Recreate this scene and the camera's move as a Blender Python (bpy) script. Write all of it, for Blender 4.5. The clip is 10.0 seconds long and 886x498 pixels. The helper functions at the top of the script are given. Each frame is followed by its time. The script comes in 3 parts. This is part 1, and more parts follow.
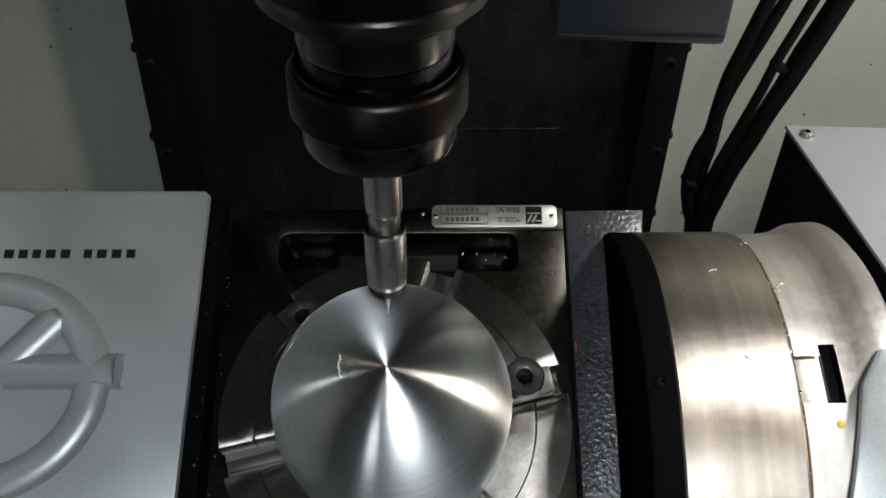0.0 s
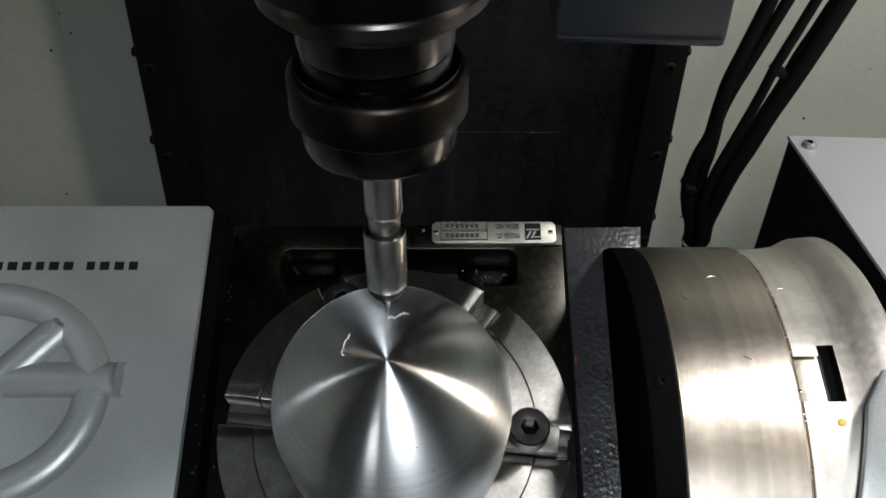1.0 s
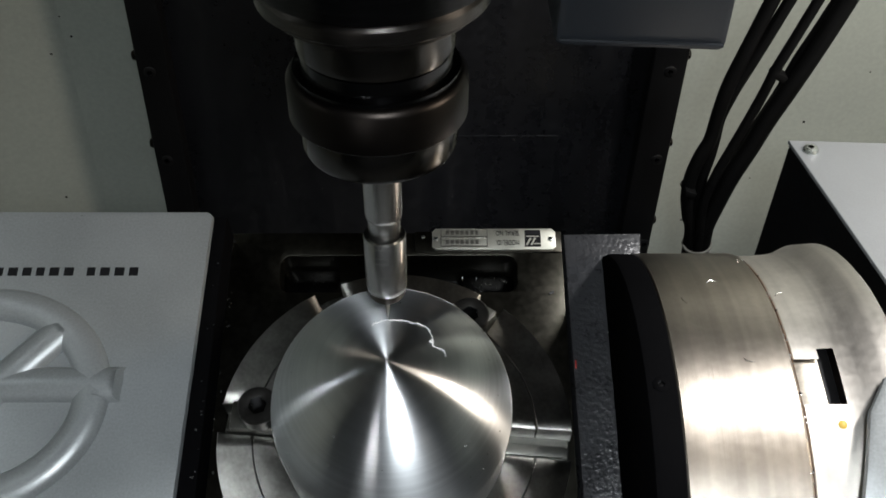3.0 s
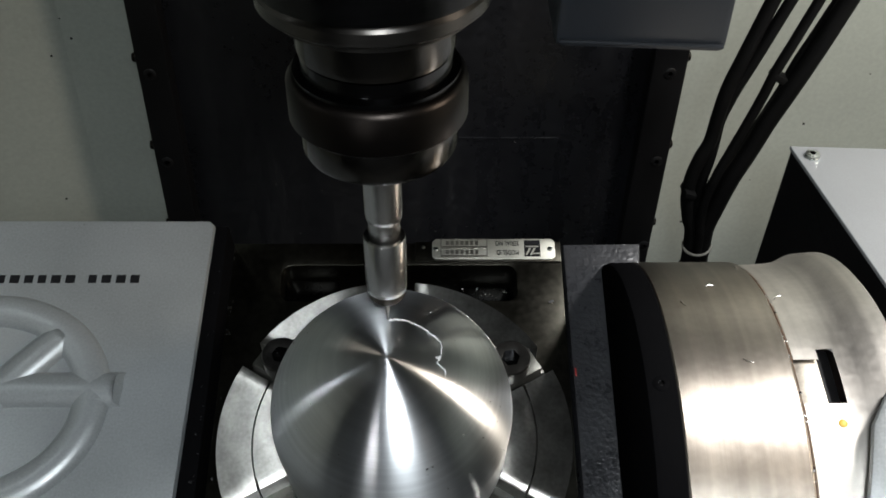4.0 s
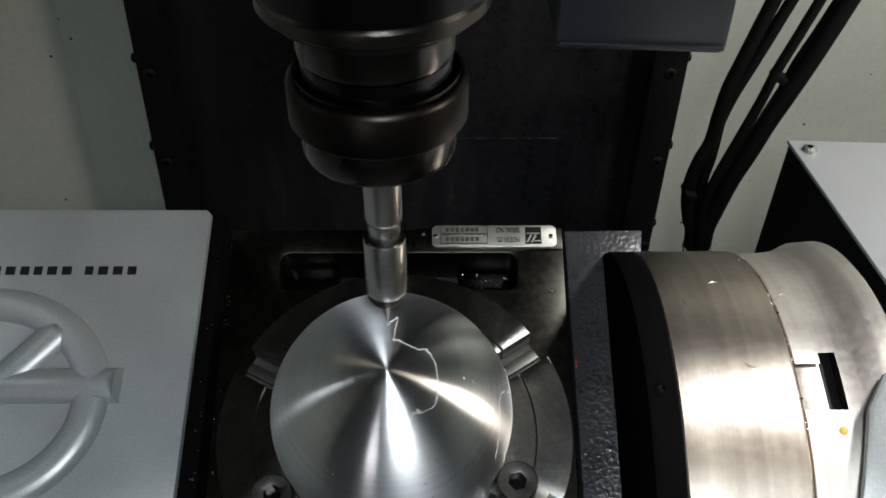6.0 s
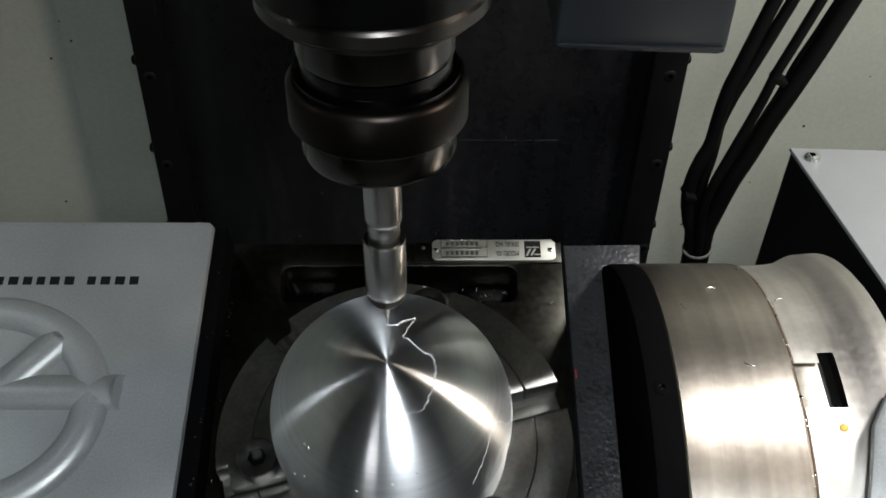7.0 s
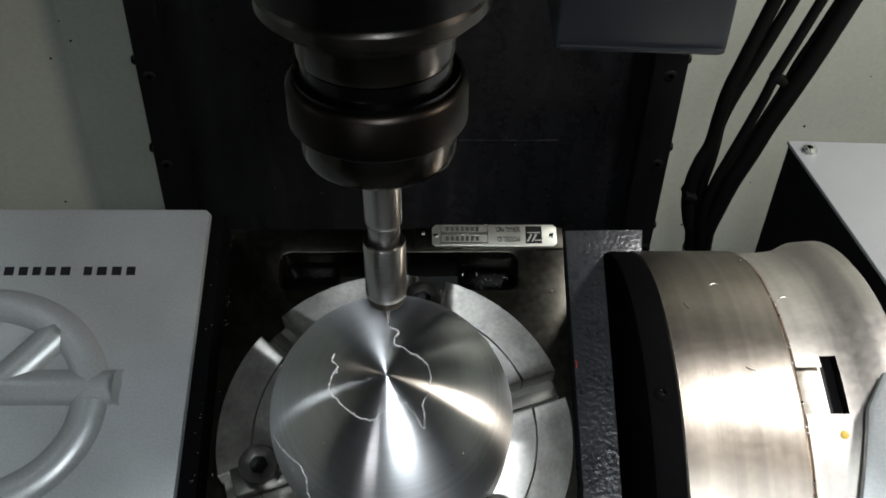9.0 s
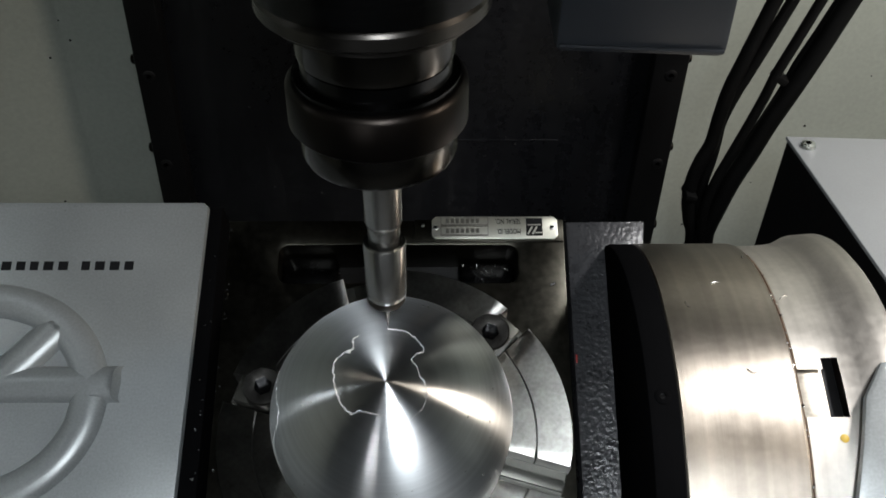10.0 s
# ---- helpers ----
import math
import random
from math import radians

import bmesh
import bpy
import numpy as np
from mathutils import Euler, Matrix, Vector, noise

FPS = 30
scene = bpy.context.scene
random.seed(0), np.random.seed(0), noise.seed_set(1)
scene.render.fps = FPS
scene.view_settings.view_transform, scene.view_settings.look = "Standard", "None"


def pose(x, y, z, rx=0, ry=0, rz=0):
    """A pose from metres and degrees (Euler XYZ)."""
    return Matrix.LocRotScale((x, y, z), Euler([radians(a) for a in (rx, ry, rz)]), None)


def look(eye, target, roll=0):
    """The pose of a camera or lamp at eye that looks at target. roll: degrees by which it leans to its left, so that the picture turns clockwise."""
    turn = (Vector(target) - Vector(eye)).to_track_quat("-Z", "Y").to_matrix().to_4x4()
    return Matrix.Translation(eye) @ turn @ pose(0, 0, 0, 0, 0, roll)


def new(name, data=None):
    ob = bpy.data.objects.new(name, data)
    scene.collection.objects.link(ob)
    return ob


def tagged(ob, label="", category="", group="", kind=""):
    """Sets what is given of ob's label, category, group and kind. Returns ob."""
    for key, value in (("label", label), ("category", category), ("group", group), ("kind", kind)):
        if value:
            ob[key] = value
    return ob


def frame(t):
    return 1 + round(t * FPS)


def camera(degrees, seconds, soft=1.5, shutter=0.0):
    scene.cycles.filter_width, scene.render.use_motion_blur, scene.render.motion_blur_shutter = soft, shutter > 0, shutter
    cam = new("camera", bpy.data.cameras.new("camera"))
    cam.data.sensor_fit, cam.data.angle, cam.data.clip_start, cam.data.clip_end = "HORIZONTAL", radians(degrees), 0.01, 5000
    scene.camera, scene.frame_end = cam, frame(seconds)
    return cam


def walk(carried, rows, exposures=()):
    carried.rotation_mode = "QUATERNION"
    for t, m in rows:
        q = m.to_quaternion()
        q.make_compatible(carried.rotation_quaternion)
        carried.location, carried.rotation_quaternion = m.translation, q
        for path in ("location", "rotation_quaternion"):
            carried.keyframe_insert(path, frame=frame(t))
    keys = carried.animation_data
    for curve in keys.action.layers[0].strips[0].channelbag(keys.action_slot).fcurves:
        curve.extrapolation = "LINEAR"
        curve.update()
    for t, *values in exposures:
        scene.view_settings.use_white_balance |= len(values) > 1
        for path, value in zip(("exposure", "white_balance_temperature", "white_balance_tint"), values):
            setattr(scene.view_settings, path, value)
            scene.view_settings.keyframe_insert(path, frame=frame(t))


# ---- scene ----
# Axes: x along the tilting axis, y away from the camera, z up; z = 0 is the height of the tilting axis.
AXIS = Vector((0, 0.0235, 0.1113))      # dome centre seen from the tilting axis, in the cradle's space
TILT = [(0, 26.85), (.2, 26.5), (.4, 24.6), (.5, 22.6), (.7, 23.0), (.9, 21.7), (1, 22.7), (1.2, 23.5), (1.4, 24.6),
        (1.5, 25.3), (1.7, 26.4), (1.9, 25.0), (2, 25.0), (2.2, 24.5), (2.4, 23.4), (2.5, 23.3), (2.7, 22.3), (3.8, 20.3),
        (4, 19.15), (4.2, 17.4), (4.4, 15.4), (4.5, 15.0), (4.7, 15.0), (4.9, 18.8), (5, 20.55), (5.2, 24.0), (5.4, 27.5),
        (5.5, 28.7), (5.7, 25.7), (6.8, 19.9), (7, 19.76), (7.2, 19.3), (7.4, 19.4), (7.5, 19.3), (7.7, 17.5), (7.9, 15.8),
        (8, 15.06), (8.2, 14.5), (8.4, 15.4), (8.5, 17.4), (8.7, 21.4), (8.9, 23.8), (9, 24.45), (9.2, 25.7), (9.4, 26.9),
        (9.5, 26.6), (9.7, 26.6), (9.9, 26.7), (10, 27.0)]
TURN = [(0, 14.1), (.2, 8.9), (.4, 4.5), (.5, 1.8), (.7, -1.8), (.9, -6), (1, -6.3), (1.2, -5.5), (1.4, -10.3), (1.5, -15.9),
        (1.7, -23), (1.9, -26), (2, -28), (2.2, -32), (2.4, -39), (2.5, -43.5), (2.7, -54), (3.8, -87.5), (4, -91),
        (4.2, -93.6), (4.4, -109), (4.5, -117), (4.7, -136), (4.9, -138.5), (5, -138.3), (5.2, -138.6), (5.4, -138.2),
        (5.5, -138.3), (5.7, -143.4), (6.8, -156), (7, -164.5), (7.2, -179.5), (7.4, -193), (7.5, -202), (7.7, -219),
        (7.9, -230), (8, -233.6), (8.2, -252), (8.4, -271), (8.5, -271.5), (8.7, -268.5), (8.9, -277), (9, -282), (9.2, -291),
        (9.4, -302), (9.5, -305.5), (9.7, -310), (9.9, -315), (10, -316)]
SAG = [(0, 50.569), (1, 50.69), (2, 50.785), (3, 50.85), (4, 50.912), (5, 50.962), (6, 51.01), (7, 51.055), (8, 51.10), (9, 51.135), (10, 51.165)]


def glide(rows, t):
    """A smooth value between rows that never overshoots them."""
    ts, vs = [r[0] for r in rows], [r[1] for r in rows]
    n = len(ts)
    if t <= ts[0]:
        return vs[0]
    if t >= ts[-1]:
        return vs[-1]
    k = max(i for i in range(n - 1) if ts[i] <= t)
    slope = [(vs[i + 1] - vs[i]) / (ts[i + 1] - ts[i]) for i in range(n - 1)]

    def tangent(i):
        if i in (0, n - 1):
            return slope[min(i, n - 2)]
        a, b = slope[i - 1], slope[i]
        return 0 if a * b <= 0 else 2 * a * b / (a + b)
    h = ts[k + 1] - ts[k]
    u = (t - ts[k]) / h
    return ((2 * u**3 - 3 * u**2 + 1) * vs[k] + (u**3 - 2 * u**2 + u) * h * tangent(k)
            + (3 * u**2 - 2 * u**3) * vs[k + 1] + (u**3 - u**2) * h * tangent(k + 1))


def tilt(t):
    return glide(TILT, t)


def turn(t):
    return glide(TURN, t)


def lift(t):
    """How high the dome's centre, and with it the spindle head, stands over the tilting axis."""
    return (Matrix.Rotation(radians(tilt(t)), 3, "X") @ AXIS).z


def slide(t):
    """How far the machine table stands along y, so that the dome stays under the tool."""
    return -(Matrix.Rotation(radians(tilt(t)), 3, "X") @ AXIS).y


TIMES = [k / 15 for k in range(151)]
cam = camera(45.6, 10.0, soft=1.7, shutter=0.5)
walk(cam, [(t, pose(0.0207, -0.3068 + 0.00026 * t, 0.3385 - 0.00013 * t + lift(t), glide(SAG, t), 0, -0.178)) for t in TIMES],
     exposures=[(0, .10), (2.5, .17), (4, .34), (4.6, .35), (5.5, .16), (7, .22), (8, .26), (9, .12), (10, .02)])

# ---- light ----
world = bpy.data.worlds.new("world")
world.use_nodes = True
world.node_tree.nodes["Background"].inputs[0].default_value = (0.75, 0.8, 0.85, 1)
world.node_tree.nodes["Background"].inputs[1].default_value = 0.05
scene.world = world
scene.view_settings.exposure = 0.0


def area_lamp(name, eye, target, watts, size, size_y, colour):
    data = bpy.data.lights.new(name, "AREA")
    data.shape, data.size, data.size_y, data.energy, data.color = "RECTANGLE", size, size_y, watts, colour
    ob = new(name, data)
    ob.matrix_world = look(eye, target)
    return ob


# lamps out of view, placed by the highlights on dome and drum
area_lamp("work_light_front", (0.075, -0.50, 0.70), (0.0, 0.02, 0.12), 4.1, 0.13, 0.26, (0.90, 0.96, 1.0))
# added narrow lamps without a known source, for thin streaks on the dome
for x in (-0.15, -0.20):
    area_lamp("streak_light", (x, -0.70, 0.30), (0.0, 0.0, 0.14), 0.14, 0.010, 0.10, (0.95, 0.98, 1.0))
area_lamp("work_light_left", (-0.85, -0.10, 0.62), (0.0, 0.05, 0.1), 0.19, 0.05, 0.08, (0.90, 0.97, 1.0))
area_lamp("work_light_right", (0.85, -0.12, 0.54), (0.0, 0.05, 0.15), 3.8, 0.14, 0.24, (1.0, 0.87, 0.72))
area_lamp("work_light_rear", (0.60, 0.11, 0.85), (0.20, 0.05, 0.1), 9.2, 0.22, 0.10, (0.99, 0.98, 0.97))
# added fill lamp without a known source, brightens the left rear wall
area_lamp("wall_fill_light", (-0.34, 0.0, 0.93), (-0.3, 0.35, 0.0), 1.0, 0.4, 0.2, (0.88, 0.98, 1.0))


# ---- materials ----
def material(name, colour, rough=0.5, metal=0.0, mottled=0.12, scale=60.0, grain=400.0, bump=0.0, bump_scale=300.0,
             aniso=0.0, tangent="", vary=0.0, spec=0.5, rough_vary=0.08):
    """A surface of one base colour with stains at one scale, grain at another, and fine relief."""
    m = bpy.data.materials.new(name)
    m.use_nodes = True
    nt = m.node_tree
    n, link = nt.nodes, nt.links.new
    b = n["Principled BSDF"]
    b.inputs["Metallic"].default_value = metal
    b.inputs["Specular IOR Level"].default_value = spec
    co = n.new("ShaderNodeTexCoord")
    big, fine = n.new("ShaderNodeTexNoise"), n.new("ShaderNodeTexNoise")
    big.inputs["Scale"].default_value, fine.inputs["Scale"].default_value = scale, grain
    big.inputs["Detail"].default_value = 6
    link(co.outputs["Object"], big.inputs["Vector"])
    link(co.outputs["Object"], fine.inputs["Vector"])
    mix = n.new("ShaderNodeMix")
    mix.inputs[0].default_value = 0.4
    link(big.outputs["Fac"], mix.inputs[2])
    link(fine.outputs["Fac"], mix.inputs[3])
    ramp = n.new("ShaderNodeValToRGB")
    e = ramp.color_ramp.elements
    e[0].position, e[1].position = 0.3, 0.7
    e[0].color = (*[max(0, c * (1 - mottled)) for c in colour], 1)
    e[1].color = (*[min(1, c * (1 + mottled)) for c in colour], 1)
    link(mix.outputs[0], ramp.inputs[0])
    link(ramp.outputs[0], b.inputs["Base Color"])
    r = n.new("ShaderNodeMapRange")
    r.inputs[1].default_value, r.inputs[2].default_value = 0.3, 0.7
    r.inputs[3].default_value, r.inputs[4].default_value = max(0.03, rough - rough_vary), min(1, rough + rough_vary)
    link(mix.outputs[0], r.inputs[0])
    link(r.outputs[0], b.inputs["Roughness"])
    if bump:
        bt = n.new("ShaderNodeTexNoise")
        bt.inputs["Scale"].default_value, bt.inputs["Detail"].default_value = bump_scale, 3
        link(co.outputs["Object"], bt.inputs["Vector"])
        bn = n.new("ShaderNodeBump")
        bn.inputs["Strength"].default_value, bn.inputs["Distance"].default_value = bump, 0.001
        link(bt.outputs["Fac"], bn.inputs["Height"])
        link(bn.outputs[0], b.inputs["Normal"])
    if aniso:
        b.inputs["Anisotropic"].default_value = aniso
        b.inputs["Anisotropic Rotation"].default_value = 0.25
        if tangent in "XYZ":
            tg = n.new("ShaderNodeTangent")
            tg.direction_type, tg.axis = "RADIAL", tangent
            link(tg.outputs[0], b.inputs["Tangent"])
        else:
            vec = n.new("ShaderNodeCombineXYZ")
            vec.inputs[0].default_value, vec.inputs[1].default_value = 0.342, -0.940
            vt = n.new("ShaderNodeVectorTransform")
            vt.vector_type, vt.convert_from, vt.convert_to = "VECTOR", "OBJECT", "WORLD"
            link(vec.outputs[0], vt.inputs[0])
            link(vt.outputs[0], b.inputs["Tangent"])
    return m


def ringed(m, axis, scale, strength, dist=0.0002, shade=0.0, streak=120.0):
    """Adds turning marks: fine rings round an axis as relief and as a change of gloss."""
    n, link = m.node_tree.nodes, m.node_tree.links.new
    b = n["Principled BSDF"]
    co, sep = n.new("ShaderNodeTexCoord"), n.new("ShaderNodeSeparateXYZ")
    link(co.outputs["Object"], sep.inputs[0])
    w = n.new("ShaderNodeTexNoise")
    w.noise_dimensions = "1D"
    w.inputs["Scale"].default_value, w.inputs["Detail"].default_value = scale, 5
    link(sep.outputs["XYZ".index(axis)], w.inputs["W"])
    bn = n.new("ShaderNodeBump")
    bn.inputs["Strength"].default_value, bn.inputs["Distance"].default_value = strength, dist
    link(w.outputs["Fac"], bn.inputs["Height"])
    link(bn.outputs[0], b.inputs["Normal"])
    if shade:
        # broader rings and worn patches in the metal's own colour
        base = b.inputs["Base Color"].links[0].from_socket
        st, wear = n.new("ShaderNodeTexNoise"), n.new("ShaderNodeTexNoise")
        st.noise_dimensions = "1D"
        st.inputs["Scale"].default_value, st.inputs["Detail"].default_value = streak, 8
        link(sep.outputs["XYZ".index(axis)], st.inputs["W"])
        wear.inputs["Scale"].default_value, wear.inputs["Detail"].default_value = 35, 7
        link(co.outputs["Object"], wear.inputs["Vector"])
        both = n.new("ShaderNodeMath")
        both.operation = "ADD"
        link(st.outputs["Fac"], both.inputs[0])
        link(wear.outputs["Fac"], both.inputs[1])
        span = n.new("ShaderNodeMapRange")
        span.inputs[1].default_value, span.inputs[2].default_value = 0.7, 1.3
        span.inputs[3].default_value, span.inputs[4].default_value = 1 - shade, 1 + shade
        link(both.outputs[0], span.inputs[0])
        mul = n.new("ShaderNodeMix")
        mul.data_type, mul.blend_type = "RGBA", "MULTIPLY"
        mul.inputs[0].default_value = 1
        link(base, mul.inputs[6])
        link(span.outputs[0], mul.inputs[7])
        link(mul.outputs[2], b.inputs["Base Color"])
    return m


def sheeted(m):
    """Adds upright wiping streaks that change the gloss of a painted sheet."""
    n, link = m.node_tree.nodes, m.node_tree.links.new
    b = n["Principled BSDF"]
    base = b.inputs["Roughness"].links[0].from_socket
    co, fit, st = n.new("ShaderNodeTexCoord"), n.new("ShaderNodeMapping"), n.new("ShaderNodeTexNoise")
    fit.inputs["Scale"].default_value = (1.0, 1.0, 0.12)
    st.inputs["Scale"].default_value, st.inputs["Detail"].default_value = 55, 7
    link(co.outputs["Object"], fit.inputs[0])
    link(fit.outputs[0], st.inputs["Vector"])
    span = n.new("ShaderNodeMapRange")
    span.inputs[1].default_value, span.inputs[2].default_value = 0.3, 0.7
    span.inputs[3].default_value, span.inputs[4].default_value = 0.75, 1.35
    link(st.outputs["Fac"], span.inputs[0])
    mul = n.new("ShaderNodeMath")
    mul.operation = "MULTIPLY"
    link(base, mul.inputs[0])
    link(span.outputs[0], mul.inputs[1])
    link(mul.outputs[0], b.inputs["Roughness"])
    return m


dome_metal = ringed(material("turned_aluminium", (0.68, 0.70, 0.72), 0.29, 1, 0.02, 40, 500, aniso=1.0, tangent="Z", rough_vary=0.0), "Z", 300, 0.25, shade=0.08, streak=500)
drum_metal = ringed(material("turned_steel", (0.42, 0.375, 0.325), 0.34, 1, 0.10, 22, 350, aniso=0.6, tangent="X", rough_vary=0.05), "X", 600, 0.15, shade=0.17)
collar_metal = ringed(material("turned_steel_collar", (0.62, 0.585, 0.54), 0.42, 1, 0.10, 30, 350, aniso=0.2, tangent="X", rough_vary=0.06), "X", 500, 0.1, shade=0.16)
ground_steel = material("ground_steel", (0.33, 0.325, 0.305), 0.32, 1, 0.30, 110, 500, aniso=1.0, tangent="object", rough_vary=0.03)
slot_steel = material("slot_steel", (0.12, 0.12, 0.11), 0.40, 1, 0.2, 80, 500)
oiled_steel = material("oiled_steel", (0.042, 0.040, 0.033), 0.36, 1, 0.40, 18, 300, bump=0.03, bump_scale=700, rough_vary=0.08)
bright_steel = material("bright_steel", (0.42, 0.415, 0.40), 0.27, 1, 0.01, 60, 500, aniso=0.6, tangent="Z", rough_vary=0.005)
dull_steel = material("dull_steel", (0.30, 0.29, 0.27), 0.35, 1, 0.1, 60, 500)
screw_steel = material("screw_steel", (0.075, 0.072, 0.068), 0.33, 1, 0.2, 200, 900)
worn_steel = material("worn_steel", (0.075, 0.07, 0.065), 0.28, 1, 0.15, 60, 500, aniso=0.5, tangent="Z")
notch_steel = material("notch_steel", (0.48, 0.44, 0.38), 0.45, 1, 0.25, 120, 700)
rust = material("rust", (0.10, 0.055, 0.028), 0.8, 0, 0.4, 300, 900)
yellow_paint = material("yellow_paint", (0.55, 0.36, 0.05), 0.5)
black_oxide = material("black_oxide", (0.017, 0.0145, 0.013), 0.36, 1, 0.12, 50, 400)
holder_black = material("holder_black", (0.050, 0.047, 0.043), 0.2, 1, 0.1, 50, 400, aniso=0.7, tangent="Z", rough_vary=0.03)
black_gloss = material("black_gloss", (0.030, 0.030, 0.031), 0.24, 1, 0.1, 50, 400)
black_paint = material("black_paint", (0.0048, 0.0048, 0.0054), 0.45, 0, 0.2, 20, 300, bump=0.03, bump_scale=500, spec=0.3)
matt_black = material("matt_black", (0.003, 0.003, 0.0033), 0.75, 0, 0.2, 20, 300, spec=0.0)
lip_steel = material("lip_steel", (0.055, 0.046, 0.038), 0.5, 1, 0.1, 60, 500)
black_sheet = sheeted(material("black_sheet", (0.0085, 0.009, 0.011), 0.32, 0, 0.45, 7, 200, bump=0.02, bump_scale=200, rough_vary=0.12, spec=0.7))
cast_black = material("cast_black", (0.03, 0.031, 0.034), 0.30, 0.2, 0.25, 60, 300, bump=0.55, bump_scale=420)
silver_paint = material("silver_paint", (0.27, 0.285, 0.29), 0.36, 0.4, 0.20, 16, 900, bump=0.06, bump_scale=1500, rough_vary=0.1)
light_paint = material("light_paint", (0.30, 0.31, 0.32), 0.42, 0.15, 0.10, 14, 700, bump=0.07, bump_scale=1500)
wall_paint = material("wall_paint", (0.340, 0.362, 0.322), 0.5, 0, 0.13, 5, 250, bump=0.03, bump_scale=400)
rubber = material("cable_rubber", (0.003, 0.003, 0.003), 0.55, 0, 0.2, 60, 500, spec=0.10)
tie_plastic = material("tie_plastic", (0.14, 0.135, 0.12), 0.5, 0, 0.1)
zinc = material("zinc_screw", (0.55, 0.58, 0.56), 0.3, 1, 0.15, 200, 800)
dark_front = material("dark_front", (0.05, 0.055, 0.06), 0.3, 0, 0.1, 4, 100)
dim_steel = material("dim_steel", (0.16, 0.16, 0.155), 0.5, 0.6, 0.2, 8, 200)
plate_metal = material("plate_aluminium", (0.46, 0.46, 0.41), 0.42, 0.8, 0.10, 80, 700)
ink = material("black_ink", (0.008, 0.008, 0.009), 0.6, 0, 0.1, spec=0.1)
burr_metal = material("bright_burr", (0.95, 0.95, 0.95), 0.55, 0.7, 0.08, 500, 2000)
head_paint = material("head_paint", (0.015, 0.018, 0.023), 0.45, 0, 0.12, 18, 500, spec=0.3)
red_paint = material("red_paint", (0.35, 0.02, 0.015), 0.5)
chip_metal = material("chip_metal", (0.85, 0.85, 0.85), 0.25, 1, 0.1)


# ---- mesh tools ----
def part(name, bm, mat, parent=None, label="", smooth=True, at=None):
    """Links a bmesh as one mesh object, under a thing or on its own."""
    me = bpy.data.meshes.new(name)
    bmesh.ops.recalc_face_normals(bm, faces=bm.faces)
    bm.to_mesh(me)
    bm.free()
    for mm in (mat if isinstance(mat, (list, tuple)) else [mat]):
        me.materials.append(mm)
    if smooth:
        for p in me.polygons:
            p.use_smooth = True
        me.set_sharp_from_angle(angle=radians(35))
    ob = new(name, me)
    if parent:
        ob.parent = parent
    if at is not None:
        ob.matrix_basis = at
    if label:
        ob["label"] = label
    return ob


def thing(name, label, category, group="", kind=""):
    ob = new(name)
    ob.empty_display_size = 0.02
    return tagged(ob, label, category, group, kind)


def add_box(bm, lo, hi, bevel=0.0, mat=0, m=None):
    r = bmesh.ops.create_cube(bm, size=1)
    vs = r["verts"]
    for v in vs:
        v.co = Vector([(lo[i] + hi[i]) / 2 + v.co[i] * (hi[i] - lo[i]) for i in range(3)])
    faces = list({f for v in vs for f in v.link_faces})
    for f in faces:
        f.material_index = mat
    if bevel:
        es = list({e for v in vs for e in v.link_edges})
        out = bmesh.ops.bevel(bm, geom=es, offset=bevel, segments=2, profile=0.5, affect="EDGES")
        for f in out["faces"]:
            f.material_index = mat
        vs = list({v for f in out["faces"] for v in f.verts} | {v for v in vs if v.is_valid})
    if m is not None:
        bmesh.ops.transform(bm, matrix=m, verts=[v for v in vs if v.is_valid])
    return vs


def box(lo, hi, bevel=0.0, m=None):
    bm = bmesh.new()
    add_box(bm, lo, hi, bevel, 0, m)
    return bm


def lathe(profile, steps=96, axis="Z", close=True, mats=None):
    """Turns a profile of (radius, height) round an axis."""
    bm = bmesh.new()
    rings = []
    for r, z in profile:
        if r < 1e-6:
            rings.append([bm.verts.new((0, 0, z))])
        else:
            rings.append([bm.verts.new((r * math.cos(2 * math.pi * k / steps), r * math.sin(2 * math.pi * k / steps), z)) for k in range(steps)])
    for i, (a, b) in enumerate(zip(rings, rings[1:])):
        for k in range(steps):
            k2 = (k + 1) % steps
            if len(a) == 1 and len(b) == 1:
                continue
            if len(a) == 1:
                f = bm.faces.new((a[0], b[k2], b[k]))
            elif len(b) == 1:
                f = bm.faces.new((a[k], a[k2], b[0]))
            else:
                f = bm.faces.new((a[k], a[k2], b[k2], b[k]))
            if mats:
                f.material_index = mats[i]
    if axis == "X":
        bmesh.ops.transform(bm, matrix=Matrix.Rotation(radians(90), 4, "Y"), verts=bm.verts)
    return bm


def prism(points, z0, z1, bevel=0.0):
    """An upright prism over a plan of (x, y)."""
    bm = bmesh.new()
    lo = [bm.verts.new((x, y, z0)) for x, y in points]
    hi = [bm.verts.new((x, y, z1)) for x, y in points]
    n = len(points)
    bm.faces.new(lo[::-1])
    top = bm.faces.new(hi)
    for k in range(n):
        bm.faces.new((lo[k], lo[(k + 1) % n], hi[(k + 1) % n], hi[k]))
    if bevel:
        bmesh.ops.bevel(bm, geom=list(top.edges), offset=bevel, segments=2, profile=0.5, affect="EDGES")
    return bm


